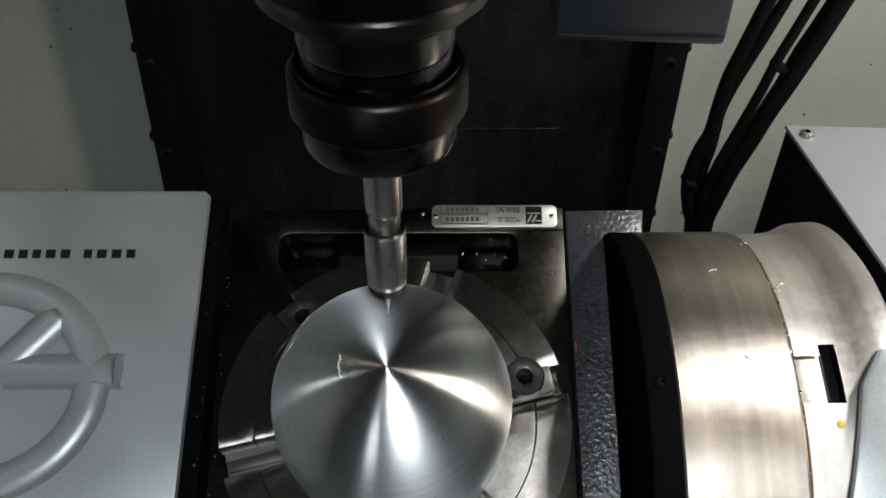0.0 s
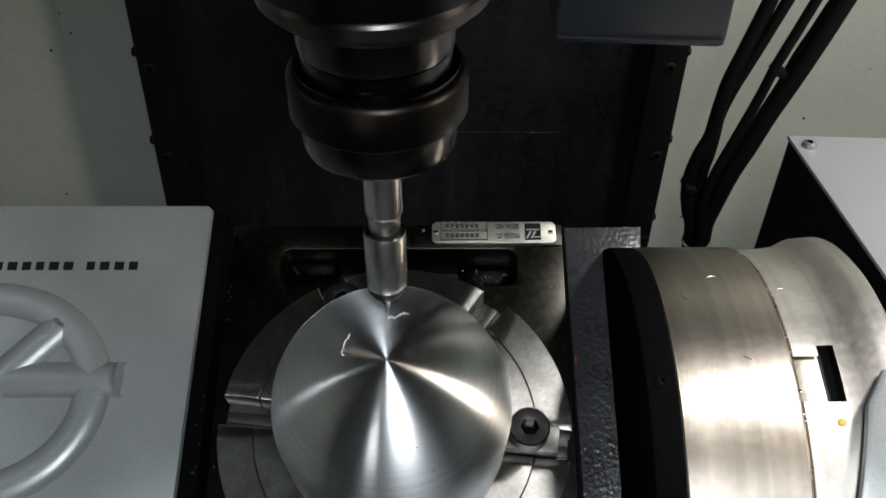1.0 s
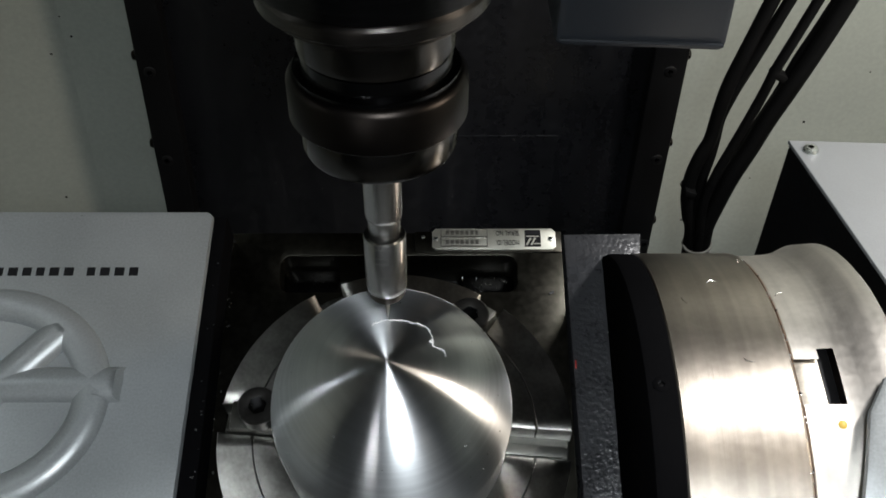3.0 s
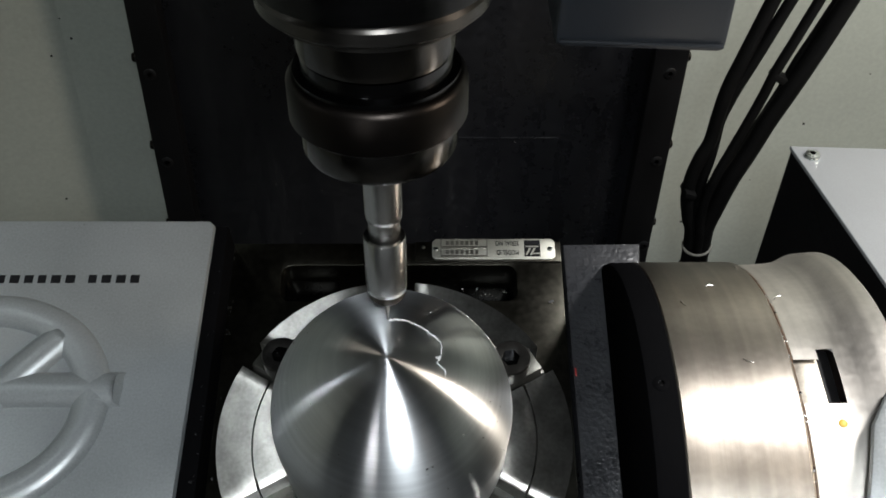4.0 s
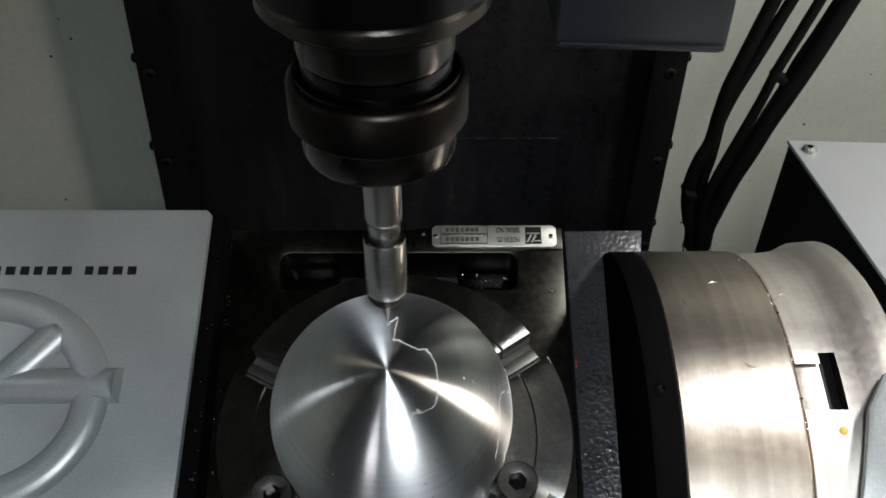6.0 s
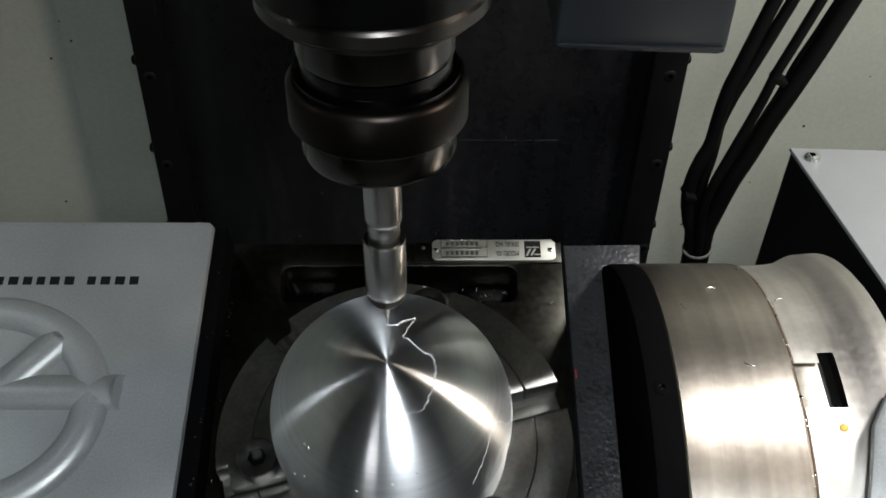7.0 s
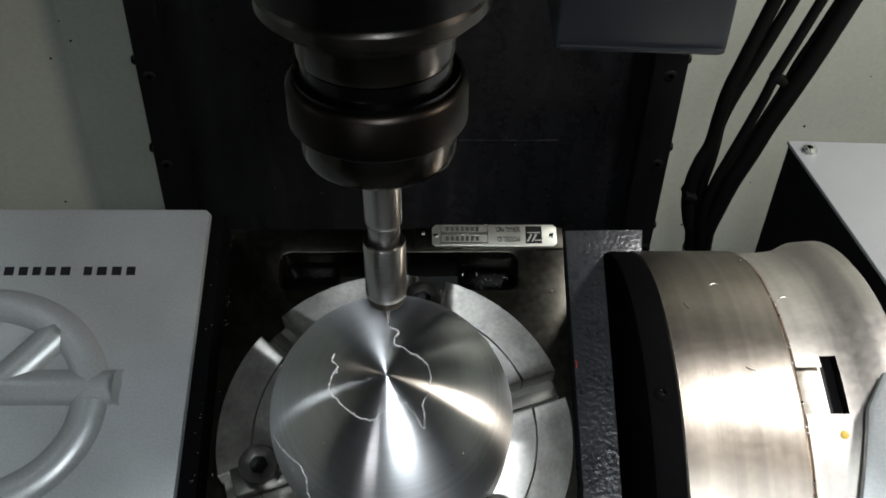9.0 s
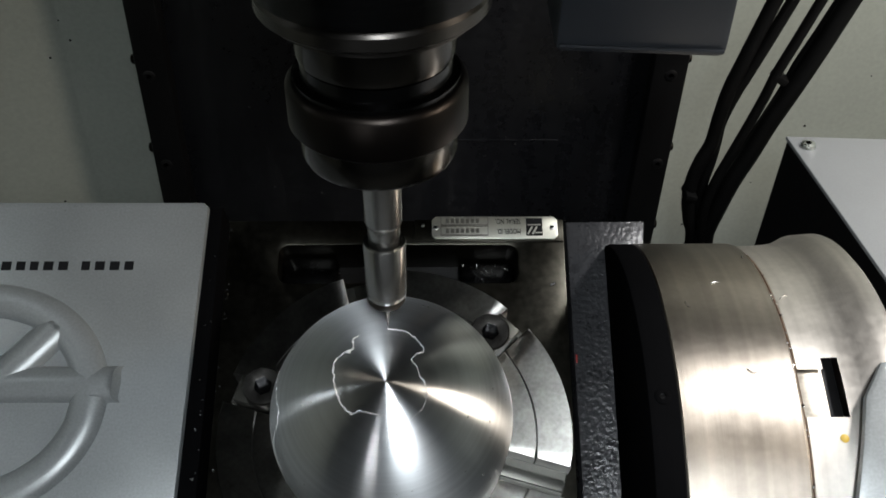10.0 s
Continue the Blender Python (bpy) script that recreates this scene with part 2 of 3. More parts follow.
def tube(points, radius, sides=12, caps=True):
    """A round bar along a smooth line through the points."""
    pts = []
    P = [Vector(p) for p in points]
    for i in range(len(P) - 1):
        a, b, c, d = P[max(i - 1, 0)], P[i], P[i + 1], P[min(i + 2, len(P) - 1)]
        for k in range(8):
            u = k / 8
            pts.append(0.5 * ((2 * b) + (c - a) * u + (2 * a - 5 * b + 4 * c - d) * u * u + (3 * b - a - 3 * c + d) * u**3))
    pts.append(P[-1])
    bm = bmesh.new()
    rings = []
    side = None
    for i, p in enumerate(pts):
        way = (pts[min(i + 1, len(pts) - 1)] - pts[max(i - 1, 0)]).normalized()
        if side is None:
            side = way.orthogonal().normalized()
        side = (side - way * side.dot(way)).normalized()
        up = way.cross(side)
        rings.append([bm.verts.new(p + radius * (math.cos(2 * math.pi * k / sides) * side + math.sin(2 * math.pi * k / sides) * up)) for k in range(sides)])
    for a, b in zip(rings, rings[1:]):
        for k in range(sides):
            bm.faces.new((a[k], a[(k + 1) % sides], b[(k + 1) % sides], b[k]))
    if caps:
        bm.faces.new(rings[0][::-1])
        bm.faces.new(rings[-1])
    return bm


def words(text, size, mat, parent, m, depth=0.0001):
    """Lettering as a mesh."""
    cu = bpy.data.curves.new("lettering", "FONT")
    cu.body, cu.size, cu.extrude, cu.resolution_u = text, size, depth, 3
    ob = new("lettering", cu)
    dg = bpy.context.evaluated_depsgraph_get()
    me = bpy.data.meshes.new_from_object(ob.evaluated_get(dg))
    bpy.data.objects.remove(ob)
    me.materials.clear()
    me.materials.append(mat)
    out = new("lettering", me)
    out.parent, out.matrix_basis = parent, m
    return out


# ---- the enclosure ----
def enclosure():
    def slab(name, lo, hi, label, mat=wall_paint):
        return tagged(part(name, box(lo, hi), mat, smooth=False), label, "wall", kind="structure")
    right = slab("wall_back_right", (0.20, 0.555, -0.45), (0.95, 0.575, 1.0), "off-white painted steel rear wall of the machine")
    left = slab("wall_back_left", (-0.32, 0.555, -0.45), (-0.20, 0.575, 1.0), "off-white painted steel rear wall of the machine")
    slab("wall_back_middle", (-0.20, 0.557, -0.45), (0.20, 0.577, 1.0), "off-white painted steel rear wall of the machine")
    ob = part("wall_back_corner", box((-0.68, -0.01, -0.45), (0, 0.01, 1.0)), wall_paint, smooth=False, at=pose(-0.318, 0.566, 0, 0, 0, 14))
    tagged(ob, "off-white painted folded steel rear wall of the machine", "wall", kind="structure")
    for x, z, r in ((-.3127, -.0022, .0012), (-.3190, .0174, .0008), (.3698, -.0941, .0013), (.2688, -.2126, .0012), (.42, -.04, .0008), (.33, -.16, .0007)):
        part("speck", lathe([(0, .0003), (r, .0001), (r, 0)], 10), ink, left if x < 0 else right, at=pose(x, .5550, z, 90, 0, 0))
    for x, z in ((-.0185, -.0182), (-.0395, -.1759)):
        part("speck", lathe([(0, .0003), (.0012, .0001), (.0012, 0)], 10), ink, ob, at=pose(x, -.0100, z, 90, 0, 0))
    slab("wall_left", (-0.97, -0.75, -0.45), (-0.95, 0.40, 1.0), "off-white painted steel side wall of the machine")
    slab("wall_right", (0.95, -0.75, -0.45), (0.97, 0.575, 1.0), "off-white painted steel side wall of the machine")
    # unseen front wall, dark so it throws little light on the dome
    slab("wall_front", (-0.97, -0.77, -0.45), (0.97, -0.75, 1.0), "unseen front wall kept dark to cut reflected light", dark_front)
    # ceiling and floor are out of view, darkened to lower the bounced light
    tagged(part("ceiling", box((-0.97, -0.77, 1.0), (0.97, 0.60, 1.02)), dim_steel, smooth=False), "unseen ceiling kept dark to cut bounced light", "ceiling", kind="structure")
    tagged(part("floor", box((-0.97, -0.77, -0.47), (0.97, 0.60, -0.45)), dim_steel, smooth=False), "unseen chip pan under the machine table, kept dark to cut bounced light", "floor", kind="structure")


def button_head(radius, height, mat_shell, name, parent, at, label=""):
    """A round-headed screw with a hex socket."""
    bm = lathe([(0, 0), (radius, 0), (radius, height * 0.35), (radius * 0.85, height * 0.8), (radius * 0.55, height)], 24)
    n = 6
    top = [v for v in bm.verts if abs(v.co.z - height) < 1e-7]
    top.sort(key=lambda v: math.atan2(v.co.y, v.co.x))
    inner = [bm.verts.new((radius * 0.45 * math.cos(2 * math.pi * k / 24) * (0.87 + 0.13 * math.cos(12 * math.pi * k / 24)), radius * 0.45 * math.sin(2 * math.pi * k / 24) * (0.87 + 0.13 * math.cos(12 * math.pi * k / 24)), height)) for k in range(24)]
    deep = [bm.verts.new((v.co.x, v.co.y, height * 0.3)) for v in inner]
    inner.sort(key=lambda v: math.atan2(v.co.y, v.co.x))
    deep.sort(key=lambda v: math.atan2(v.co.y, v.co.x))
    for k in range(24):
        k2 = (k + 1) % 24
        bm.faces.new((top[k], top[k2], inner[k2], inner[k]))
        f = bm.faces.new((inner[k], inner[k2], deep[k2], deep[k]))
        f.material_index = 1
    f = bm.faces.new(deep)
    f.material_index = 1
    # socket takes the black material, the recess's shade put into colour
    return part(name, bm, [mat_shell, black_gloss], parent, label, at=at)


def way_cover():
    """The black sheet-metal cover of the column, with bolted flanges."""
    top = thing("column_cover", "matt black sheet steel cover with bolted side flanges", "machine cover")
    part("sheet", box((-0.216, 0.518, -0.45), (0.2075, 0.530, 1.0), 0.002), black_sheet, top)
    part("flange", box((-0.2415, 0.500, -0.45), (-0.2145, 0.545, 1.0), 0.002), black_paint, top)
    part("flange", box((-0.0300, 0.500, -0.42), (0, 0.545, 1.0), 0.002), black_paint, top, at=pose(0.2327, 0, -0.046, 0, 2.4, 0))
    random.seed(9)
    for k in range(22):
        part("chip", box((-.0009, 0, -.0002), (.0009, .0005, .0002)), chip_metal, top, smooth=False, at=pose(random.uniform(-.20, .20), .5176, random.uniform(-.20, .06), 0, random.uniform(0, 180), 0))
    part("rib", box((0.02, 0.5175, -0.0863), (0.13, 0.5185, -0.0852), 0.0003), black_sheet, top)
    for z in (0.276, 0.185, 0.0945, 0.004, -0.0865, -0.1765, -0.267):
        for sx, x in ((-1, -0.243), (1, 0.2347 + 0.042 * z)):
            button_head(0.0045, 0.0035, black_oxide, "bolt", top, pose(x, 0.509, z, 0, 90 * sx, 0))
    for z in (0.19, -0.008, -0.10, -0.2):
        for x in (-0.231, 0.2205):
            button_head(0.0055, 0.0012, black_paint, "screw", top, pose(x, 0.500, z, 90, 0, 0))
    return top


def cable_bundle():
    top = thing("cable_bundle", "bundle of black rubber hoses bound with plastic ties", "cables")
    runs = [([(0.2351, -0.21), (0.2351, -0.1139), (0.23, -0.0896), (0.226, -0.0689), (0.2263, -0.0489), (0.2307, -0.0295), (0.2363, -0.0133), (0.2387, 0.0103), (0.2423, 0.0356), (0.2496, 0.0623), (0.2606, 0.1014), (0.2968, 0.23)], 0.401, 0.0056),
            ([(0.239, -0.21), (0.239, -0.1139), (0.2372, -0.0956), (0.2359, -0.0719), (0.237, -0.0489), (0.2394, -0.0322), (0.2408, -0.0133), (0.2418, 0.0052), (0.2479, 0.0281), (0.2552, 0.0479), (0.2628, 0.0684), (0.2746, 0.1014), (0.3206, 0.23)], 0.404, 0.0046),
            ([(0.2419, -0.21), (0.2419, -0.1139), (0.2396, -0.0926), (0.2397, -0.069), (0.2447, -0.045), (0.2518, -0.0225), (0.2603, 0.0036), (0.2682, 0.0296), (0.2744, 0.0531), (0.2829, 0.0777), (0.291, 0.1013), (0.3352, 0.23)], 0.396, 0.0040),
            ([(0.2438, -0.21), (0.2438, -0.1139), (0.2433, -0.1016), (0.2496, -0.0777), (0.2578, -0.049), (0.2672, -0.0214), (0.2762, 0.0051), (0.2857, 0.0306), (0.2927, 0.055), (0.302, 0.0786), (0.3105, 0.1013), (0.3587, 0.23)], 0.405, 0.0048),
            ([(0.2458, -0.21), (0.2458, -0.1139), (0.2462, -0.0986), (0.251, -0.0778), (0.2587, -0.049), (0.2689, -0.0214), (0.2778, 0.0051), (0.288, 0.0305), (0.2975, 0.055), (0.3062, 0.0786), (0.3141, 0.1013), (0.3589, 0.23)], 0.4, 0.0074)]
    for pts, y, r in runs:
        part("hose", tube([(x, y, z) for x, z in pts], r, 14), rubber, top)
    part("gland", lathe([(0.0, -0.06), (0.016, -0.06), (0.016, -0.03), (0.013, -0.028), (0.013, 0.004), (0.011, 0.006), (0, 0.006)], 20), rubber, top, at=pose(.2415, .40, -.146))
    ring = tube([(0.0118 * math.cos(a), 0.0118 * math.sin(a), 0) for a in [k * math.pi / 6 for k in range(13)]], 0.0012, 8)
    part("cable_tie", ring, tie_plastic, top, "grey plastic tie", at=pose(.2415, .40, -.119, 8, -6, 0))
    part("clip", box((-.006, -.006, -.003), (.006, .006, .003), .001), rubber, top, at=pose(.2775, .398, .0478, 0, 30, 0))
    part("clip", box((-.004, -.012, -.003), (.006, .006, .003), .001), rubber, top, at=pose(.2245, .402, -.0603, 0, 20, 0))
    return top


# ---- the spindle head ----
def head_box():
    top = thing("spindle_head", "dark grey painted spindle head, unseen body widened to block light, box beside the tool", "machine head")
    # head body out of view, widened to keep the rear lamp off dome and platter
    part("casting", box((-0.28, -0.13, 0.328), (0.31, 0.46, 0.52), 0.01), head_paint, top)
    part("manifold", box((-.039, 0, 0), (.039, .072, .195), 0.004), head_paint, top, at=pose(.1106, .118, .1079, 0, 2.4, 0))
    part("seam", box((-.037, -.0015, .0035), (.037, .0005, .0050), 0.0003), head_paint, top, at=pose(.1106, .118, .1079, 0, 2.4, 0))
    part("bracket", box((0.060, 0.15, 0.17), (0.074, 0.185, 0.29), 0.002), black_paint, top)
    return top


def tool_holder():
    """Collet chuck, extension, mini nut and engraving cutter, one under the other."""
    top = thing("tool_holder", "black collet chuck with steel extension and engraving cutter", "cutting tool")
    part("spindle_nose", lathe([(0, .330), (.058, .330), (.058, .262), (.054, .254), (.0455, .250), (.0440, .232), (.0385, .226), (.0378, .200), (.030, .1975)], 72), black_gloss, top)
    flange = lathe([(.026, .1995), (.0355, .1995), (.0372, .1975), (.0372, .1935), (.0355, .1920), (.0330, .1912), (.0330, .1895), (.0258, .1885)], 72)
    part("flange", flange, worn_steel, top, "worn steel flange")
    part("drive_key", box((-.008, -.0385, .1915), (.008, -.0300, .1990), .0008), black_oxide, top)
    part("body", lathe([(.0262, .1910), (.0262, .1775), (.0256, .1750), (.0225, .1742)], 72), holder_black, top)
    part("ring", lathe([(.0225, .1745), (.0250, .1740), (.0250, .1690), (.0276, .1682), (.0276, .1655), (.0240, .1640)], 72), black_gloss, top)
    part("nut", lathe([(.0235, .1665), (.0275, .1668), (.0290, .1660), (.0302, .1642), (.0302, .1512), (.0290, .1500), (.0268, .1494)], 96), black_oxide, top, "black ball-bearing collet nut")
    part("nut_ring", lathe([(.0265, .1500), (.0268, .1488), (.0268, .1395), (.0258, .1372), (.0250, .1368), (.0090, .1368), (.0070, .1380)], 96), holder_black, top)
    part("extension", lathe([(.0070, .1385), (.0070, .1068), (.0067, .1050), (.0060, .1042), (.0060, .0990), (.0057, .0985), (.0057, .0950), (.0050, .0940)], 48), bright_steel, top, "bright steel collet extension")
    part("mini_nut", lathe([(.0062, .0950), (.0064, .0962), (.0077, .0963), (.0079, .0958), (.0079, .0728), (.0077, .0709), (.0074, .0705)], 48), bright_steel, top, "bright steel mini collet nut")
    part("nut_lip", lathe([(.0073, .0707), (.0073, .0682), (.0062, .0664), (.0016, .0664), (.0012, .0674)], 48), lip_steel, top, "dark brown lip")
    part("cutter", lathe([(.0011, .0672), (.0010, .0605), (.0006, .0570), (.00022, .0536), (0, .0534)], 20), dull_steel, top, "fine carbide engraving cutter")
    return top


# ---- the tilting cradle ----
def cradle():
    top = thing("trunnion_table", "oiled black and steel tilting rotary table", "rotary table")
    # bed with one long pocket behind the platter
    bm = bmesh.new()
    z0, z1 = 0.020, 0.0556
    xs, ys = [-.0900, -.0622, .0603, .0845], [-.12, .1085, .1297, .1436]
    for i in range(3):
        for j in range(3):
            if (i, j) != (1, 1):
                add_box(bm, (xs[i], ys[j], z0), (xs[i + 1], ys[j + 1], z1))
    seen, inner = {}, []
    for f in bm.faces:
        seen.setdefault(tuple(round(c, 5) for c in f.calc_center_median()), []).append(f)
    for fs in seen.values():
        if len(fs) > 1:
            inner += fs
    bmesh.ops.delete(bm, geom=inner, context="FACES")
    bmesh.ops.remove_doubles(bm, verts=bm.verts, dist=1e-6)
    bmesh.ops.dissolve_limit(bm, angle_limit=0.01, verts=bm.verts, edges=bm.edges)
    corner = [e for e in bm.edges if e.verts[0].co.z != e.verts[1].co.z and abs(e.verts[0].co.x - e.verts[1].co.x) < 1e-6 and -.07 < e.verts[0].co.x < .07 and .1 < e.verts[0].co.y < .135]
    bmesh.ops.bevel(bm, geom=corner, offset=.0055, segments=5, profile=0.5, affect="EDGES")
    rims = [e for e in bm.edges if min(e.verts[0].co.z, e.verts[1].co.z) > z1 - 1e-5 and len(e.link_faces) == 2 and abs(e.calc_face_angle(0)) > 1]
    bmesh.ops.bevel(bm, geom=rims, offset=.0007, segments=2, profile=0.5, affect="EDGES")
    part("bed", bm, oiled_steel, top, "ground steel bed dark with oil")
    part("pocket_floor", box((-.0900, .1080, .0150), (.0845, .1300, .0260)), black_paint, top)
    part("pocket_step", box((-.0620, .1090, .0262), (-.0330, .1290, .0430), .003), black_gloss, top)
    part("pocket_step", box((.0300, .1090, .0262), (.0600, .1290, .0360), .003), black_gloss, top)
    part("bar", box((.0072, .1312, .0557), (.0842, .1436, .0568), .0004), oiled_steel, top)
    button_head(.0010, .0006, zinc, "pin", top, pose(.0116, .1402, .0568))
    # nameplate
    plate = part("nameplate", prism([(.0182, .1322), (.0793, .1322), (.0812, .1340), (.0812, .1430), (.0793, .1449), (.0182, .1449), (.0163, .1430), (.0163, .1340)], .0568, .0576, .0003), plate_metal, top, "stamped aluminium plate with black print")
    for x in (.0183, .0786):
        button_head(.0014, .0007, zinc, "rivet", plate, pose(x, .1385, .0576))
    for y, txt in ((.1402, "SERIAL NO."), (.1345, "MODEL ID.")):
        words(txt, .0043, ink, plate, pose(.0622, y + .0032, .0577, 0, 0, 180) @ Matrix.Diagonal((.60, 1, 1, 1)))
        b = bmesh.new()
        add_box(b, (.0208, y - .0008, .0576), (.0455, y + .0000, .0578))
        add_box(b, (.0208, y + .0042, .0576), (.0455, y + .0047, .0578))
        add_box(b, (.0208, y - .0008, .0576), (.0212, y + .0047, .0578))
        add_box(b, (.0451, y - .0008, .0576), (.0455, y + .0047, .0578))
        for k in range(7):
            add_box(b, (.0235 + .0026 * k, y + .0008, .0576), (.0251 + .0026 * k, y + .0034, .05775))
        part("stamped_field", b, dull_steel, plate, smooth=False)
    b = bmesh.new()
    add_box(b, (.0650, .1338, .0576), (.0734, .1438, .0578))
    part("emblem", b, ink, plate, smooth=False)
    b = bmesh.new()
    for x in (-.0022, .0002):
        add_box(b, (-.0005, -.0024, 0), (.0005, .0024, .0002), m=pose(.0692 + x, .1368, .0578, 0, 0, -28))
    add_box(b, (.0658, .1396, .0578), (.0726, .1402, .0580))
    add_box(b, (.0696, .1352, .0578), (.0732, .1358, .0580))
    part("emblem_stroke", b, plate_metal, plate, smooth=False)
    # casting at the side that carries the bed
    bm = prism([(.0856, .1432), (.1270, .1436), (.1250, .124), (.1045, .123), (.1045, -.14), (.0875, -.14)], -.03, .0553, .002)
    part("side_casting", bm, cast_black, top, "rough black-painted iron casting")
    part("paint_fleck", box((.0872, .0660, .0550), (.0880, .0705, .0557), .0002), red_paint, top, "red paint fleck")
    # brake drum on its own centre beside the tilting axis
    seat = pose(0, .01075, .0035)
    part("hub", lathe([(0, .1050), (.1270, .1050), (.1292, .1058), (.1300, .1080), (.1300, .1178), (.1210, .1190), (0, .1200)], 128, "X"), matt_black, top, "black hub face", at=seat)
    rim = lathe([(.1210, .1184), (.1292, .1178), (.1302, .1188), (.1302, .1668), (.1290, .1676), (.1286, .1682), (.115, .1684)], 160, "X")
    part("drum", rim, drum_metal, top, "turned steel brake drum with worn sheen", at=seat)
    part("seam_ring", lathe([(.1270, .1683), (.1287, .1684), (.1287, .1687), (.1270, .1688)], 128, "X"), rust, top, "brown rust line in the seam", at=seat)
    # collar with a stepped notch
    lo, hi, steps = .1686, .2135, 160
    bm = bmesh.new()
    prof = [(.110, lo), (.1280, lo), (.1288, lo + .0006), (.1290, .1797), (.1295, .1866), (.1308, .1945), (.1345, .2015), (.1352, hi - .003), (.132, hi), (.110, hi)]
    a0, a1, a2 = math.radians(74.9), math.radians(77.3), math.radians(86.9)
    angles = sorted([2 * math.pi * k / steps for k in range(steps)] + [a0, a1, a2])
    rings = [[bm.verts.new((x, r * math.cos(a), r * math.sin(a))) for r, x in prof] for a in angles]
    n = len(angles)
    for i in range(n):
        a, b = rings[i], rings[(i + 1) % n]
        mid = angles[i] + 1e-4
        for j in range(len(prof) - 1):
            if (a1 <= mid < a2 and j in (1, 2)) or (a0 <= mid < a2 and j == 3):
                continue
            bm.faces.new((a[j], b[j], b[j + 1], a[j + 1]))
    part("collar", bm, collar_metal, top, "turned steel collar with a notch", at=seat)
    facing = seat @ Matrix.Rotation(radians(-9.1), 4, "X")
    part("notch_floor", box((lo, -.0150, .1120), (.1797, .0150, .1268), .0004), notch_steel, top, at=facing)
    # bottom of the deep slot in black, its shade put into the colour
    part("slot_shade", box((.1797, -.0170, .1120), (.1868, .0170, .1225), .0004), black_paint, top, at=facing)
    # motor cover beside the bed
    cover = part("motor_cover", prism([(-.0998, -.16), (-.0950, .1405), (-.0975, .1430), (-.36, .1440), (-.36, -.16)], .030, .0788, .0016), silver_paint, top, "silver-grey painted cast cover with raised emblem")
    # flat black strip between the cover and the bed
    part("cover_strip", prism([(-.0996, -.158), (-.0885, -.158), (-.0885, .1418), (-.0951, .1418)], .022, .0755, .001), matt_black, top, "black side strip")
    # raised emblem: a ring crossed by bars
    cx, cy = -.1940, .0420
    ring = tube([(cx + .0530 * math.cos(a), cy + .0480 * math.sin(a), .0785) for a in [k * math.pi / 12 for k in range(25)]], .0086, 16, caps=False)
    for v in ring.verts:
        v.co.z = .0785 + (v.co.z - .0785) * 0.62
    part("emblem_ring", ring, silver_paint, cover)
    for m, ln in ((pose(cx + .0125, cy + .0065, .0785), .0555), (pose(cx + .0035, cy + .0005, .0785, 0, 0, 48), .050)):
        b = tube([(-ln, 0, 0), (0, 0, 0), (ln, 0, 0)], .0088, 16)
        for v in b.verts:
            v.co.z *= 0.62
            if abs(v.co.x) > ln - 1e-5:
                v.co.x -= math.copysign(max(0, v.co.z) * 1.2, v.co.x)
        part("emblem_bar", b, silver_paint, cover, at=m)
    # row of dark strokes for the printed maker's line
    random.seed(4)
    x = -.1285
    for k in range(15):
        if k == 4:
            x -= .0042
            continue
        wdt = (.0052, .0056, .0056, .0048)[k % 4]
        part("print_mark", box((x - wdt * .85, .1060, .07882), (x, .1106, .07895)), ink, cover, smooth=False)
        x -= wdt + .0016
    for k in range(44):
        r = random.random
        part("chip", box((-.0003, -.0002, 0), (.0004 * r() + .0002, .0002, .0003)), chip_metal, top, smooth=False,
             at=pose(-.0890 + .003 * r(), -.05 + .19 * r(), .0558 if k % 3 else .0756, 0, 0, 360 * r()) if k % 3 else pose(-.092 + .003 * r(), .0 + .13 * r(), .0755, 0, 0, 360 * r()))
    for x, a in ((.1115, 83.0),):
        button_head(.0036, .0010, matt_black, "hub_screw", top, seat @ Matrix.Rotation(radians(a - 90), 4, "X") @ pose(x, 0, .1297))
    # grime and fine chips caught in the seam of the drum
    for k in range(40):
        a = math.radians(25 + 110 * random.random())
        size = random.uniform(.0002, .0006)
        part("chip", box((-size, -size * .6, 0), (size, size * .6, size * .8)), chip_metal if k % 3 else matt_black, top, smooth=False,
             at=seat @ Matrix.Rotation(a - math.pi / 2, 4, "X") @ pose(.1682 + random.uniform(-.0006, .0006), 0, .1287, 0, 0, 360 * random.random()))
    spot = lathe([(0, .0004), (.0012, .0003), (.0018, 0), (0, 0)], 16)
    part("paint_spot", spot, yellow_paint, top, "yellow paint spot", at=seat @ Matrix.Rotation(radians(90.8 - 90), 4, "X") @ pose(.1830, 0, .1294))
    for x, a, turned in ((.1443, 55.0, 20), (.1640, 43.0, 75), (.1290, 62.0, 110), (.1720, 60.0, 40), (.1500, 78.0, 160)):
        curl = tube([(-.0022, 0, .0001), (-.0008, .0007, .0004), (.0010, .0006, .0003), (.0024, -.0002, .0001)], .00018, 6)
        part("curl", curl, chip_metal, top, at=seat @ Matrix.Rotation(radians(a - 90), 4, "X") @ pose(x, 0, .1303, 0, 0, turned))
    for k in range(16):
        r = random.random
        part("chip", box((-.0006, -.0002, 0), (.0007, .0002, .0003)), chip_metal, top, smooth=False,
             at=pose(.032 + .027 * r(), .112 + .015 * r(), .0362, 20 * r(), 0, 360 * r()))
    part("chip", box((-.0014, -.0005, 0), (.0014, .0005, .0006)), chip_metal, top, smooth=False, at=pose(.0775, .1075, .0557, 0, 0, 25))
    return top


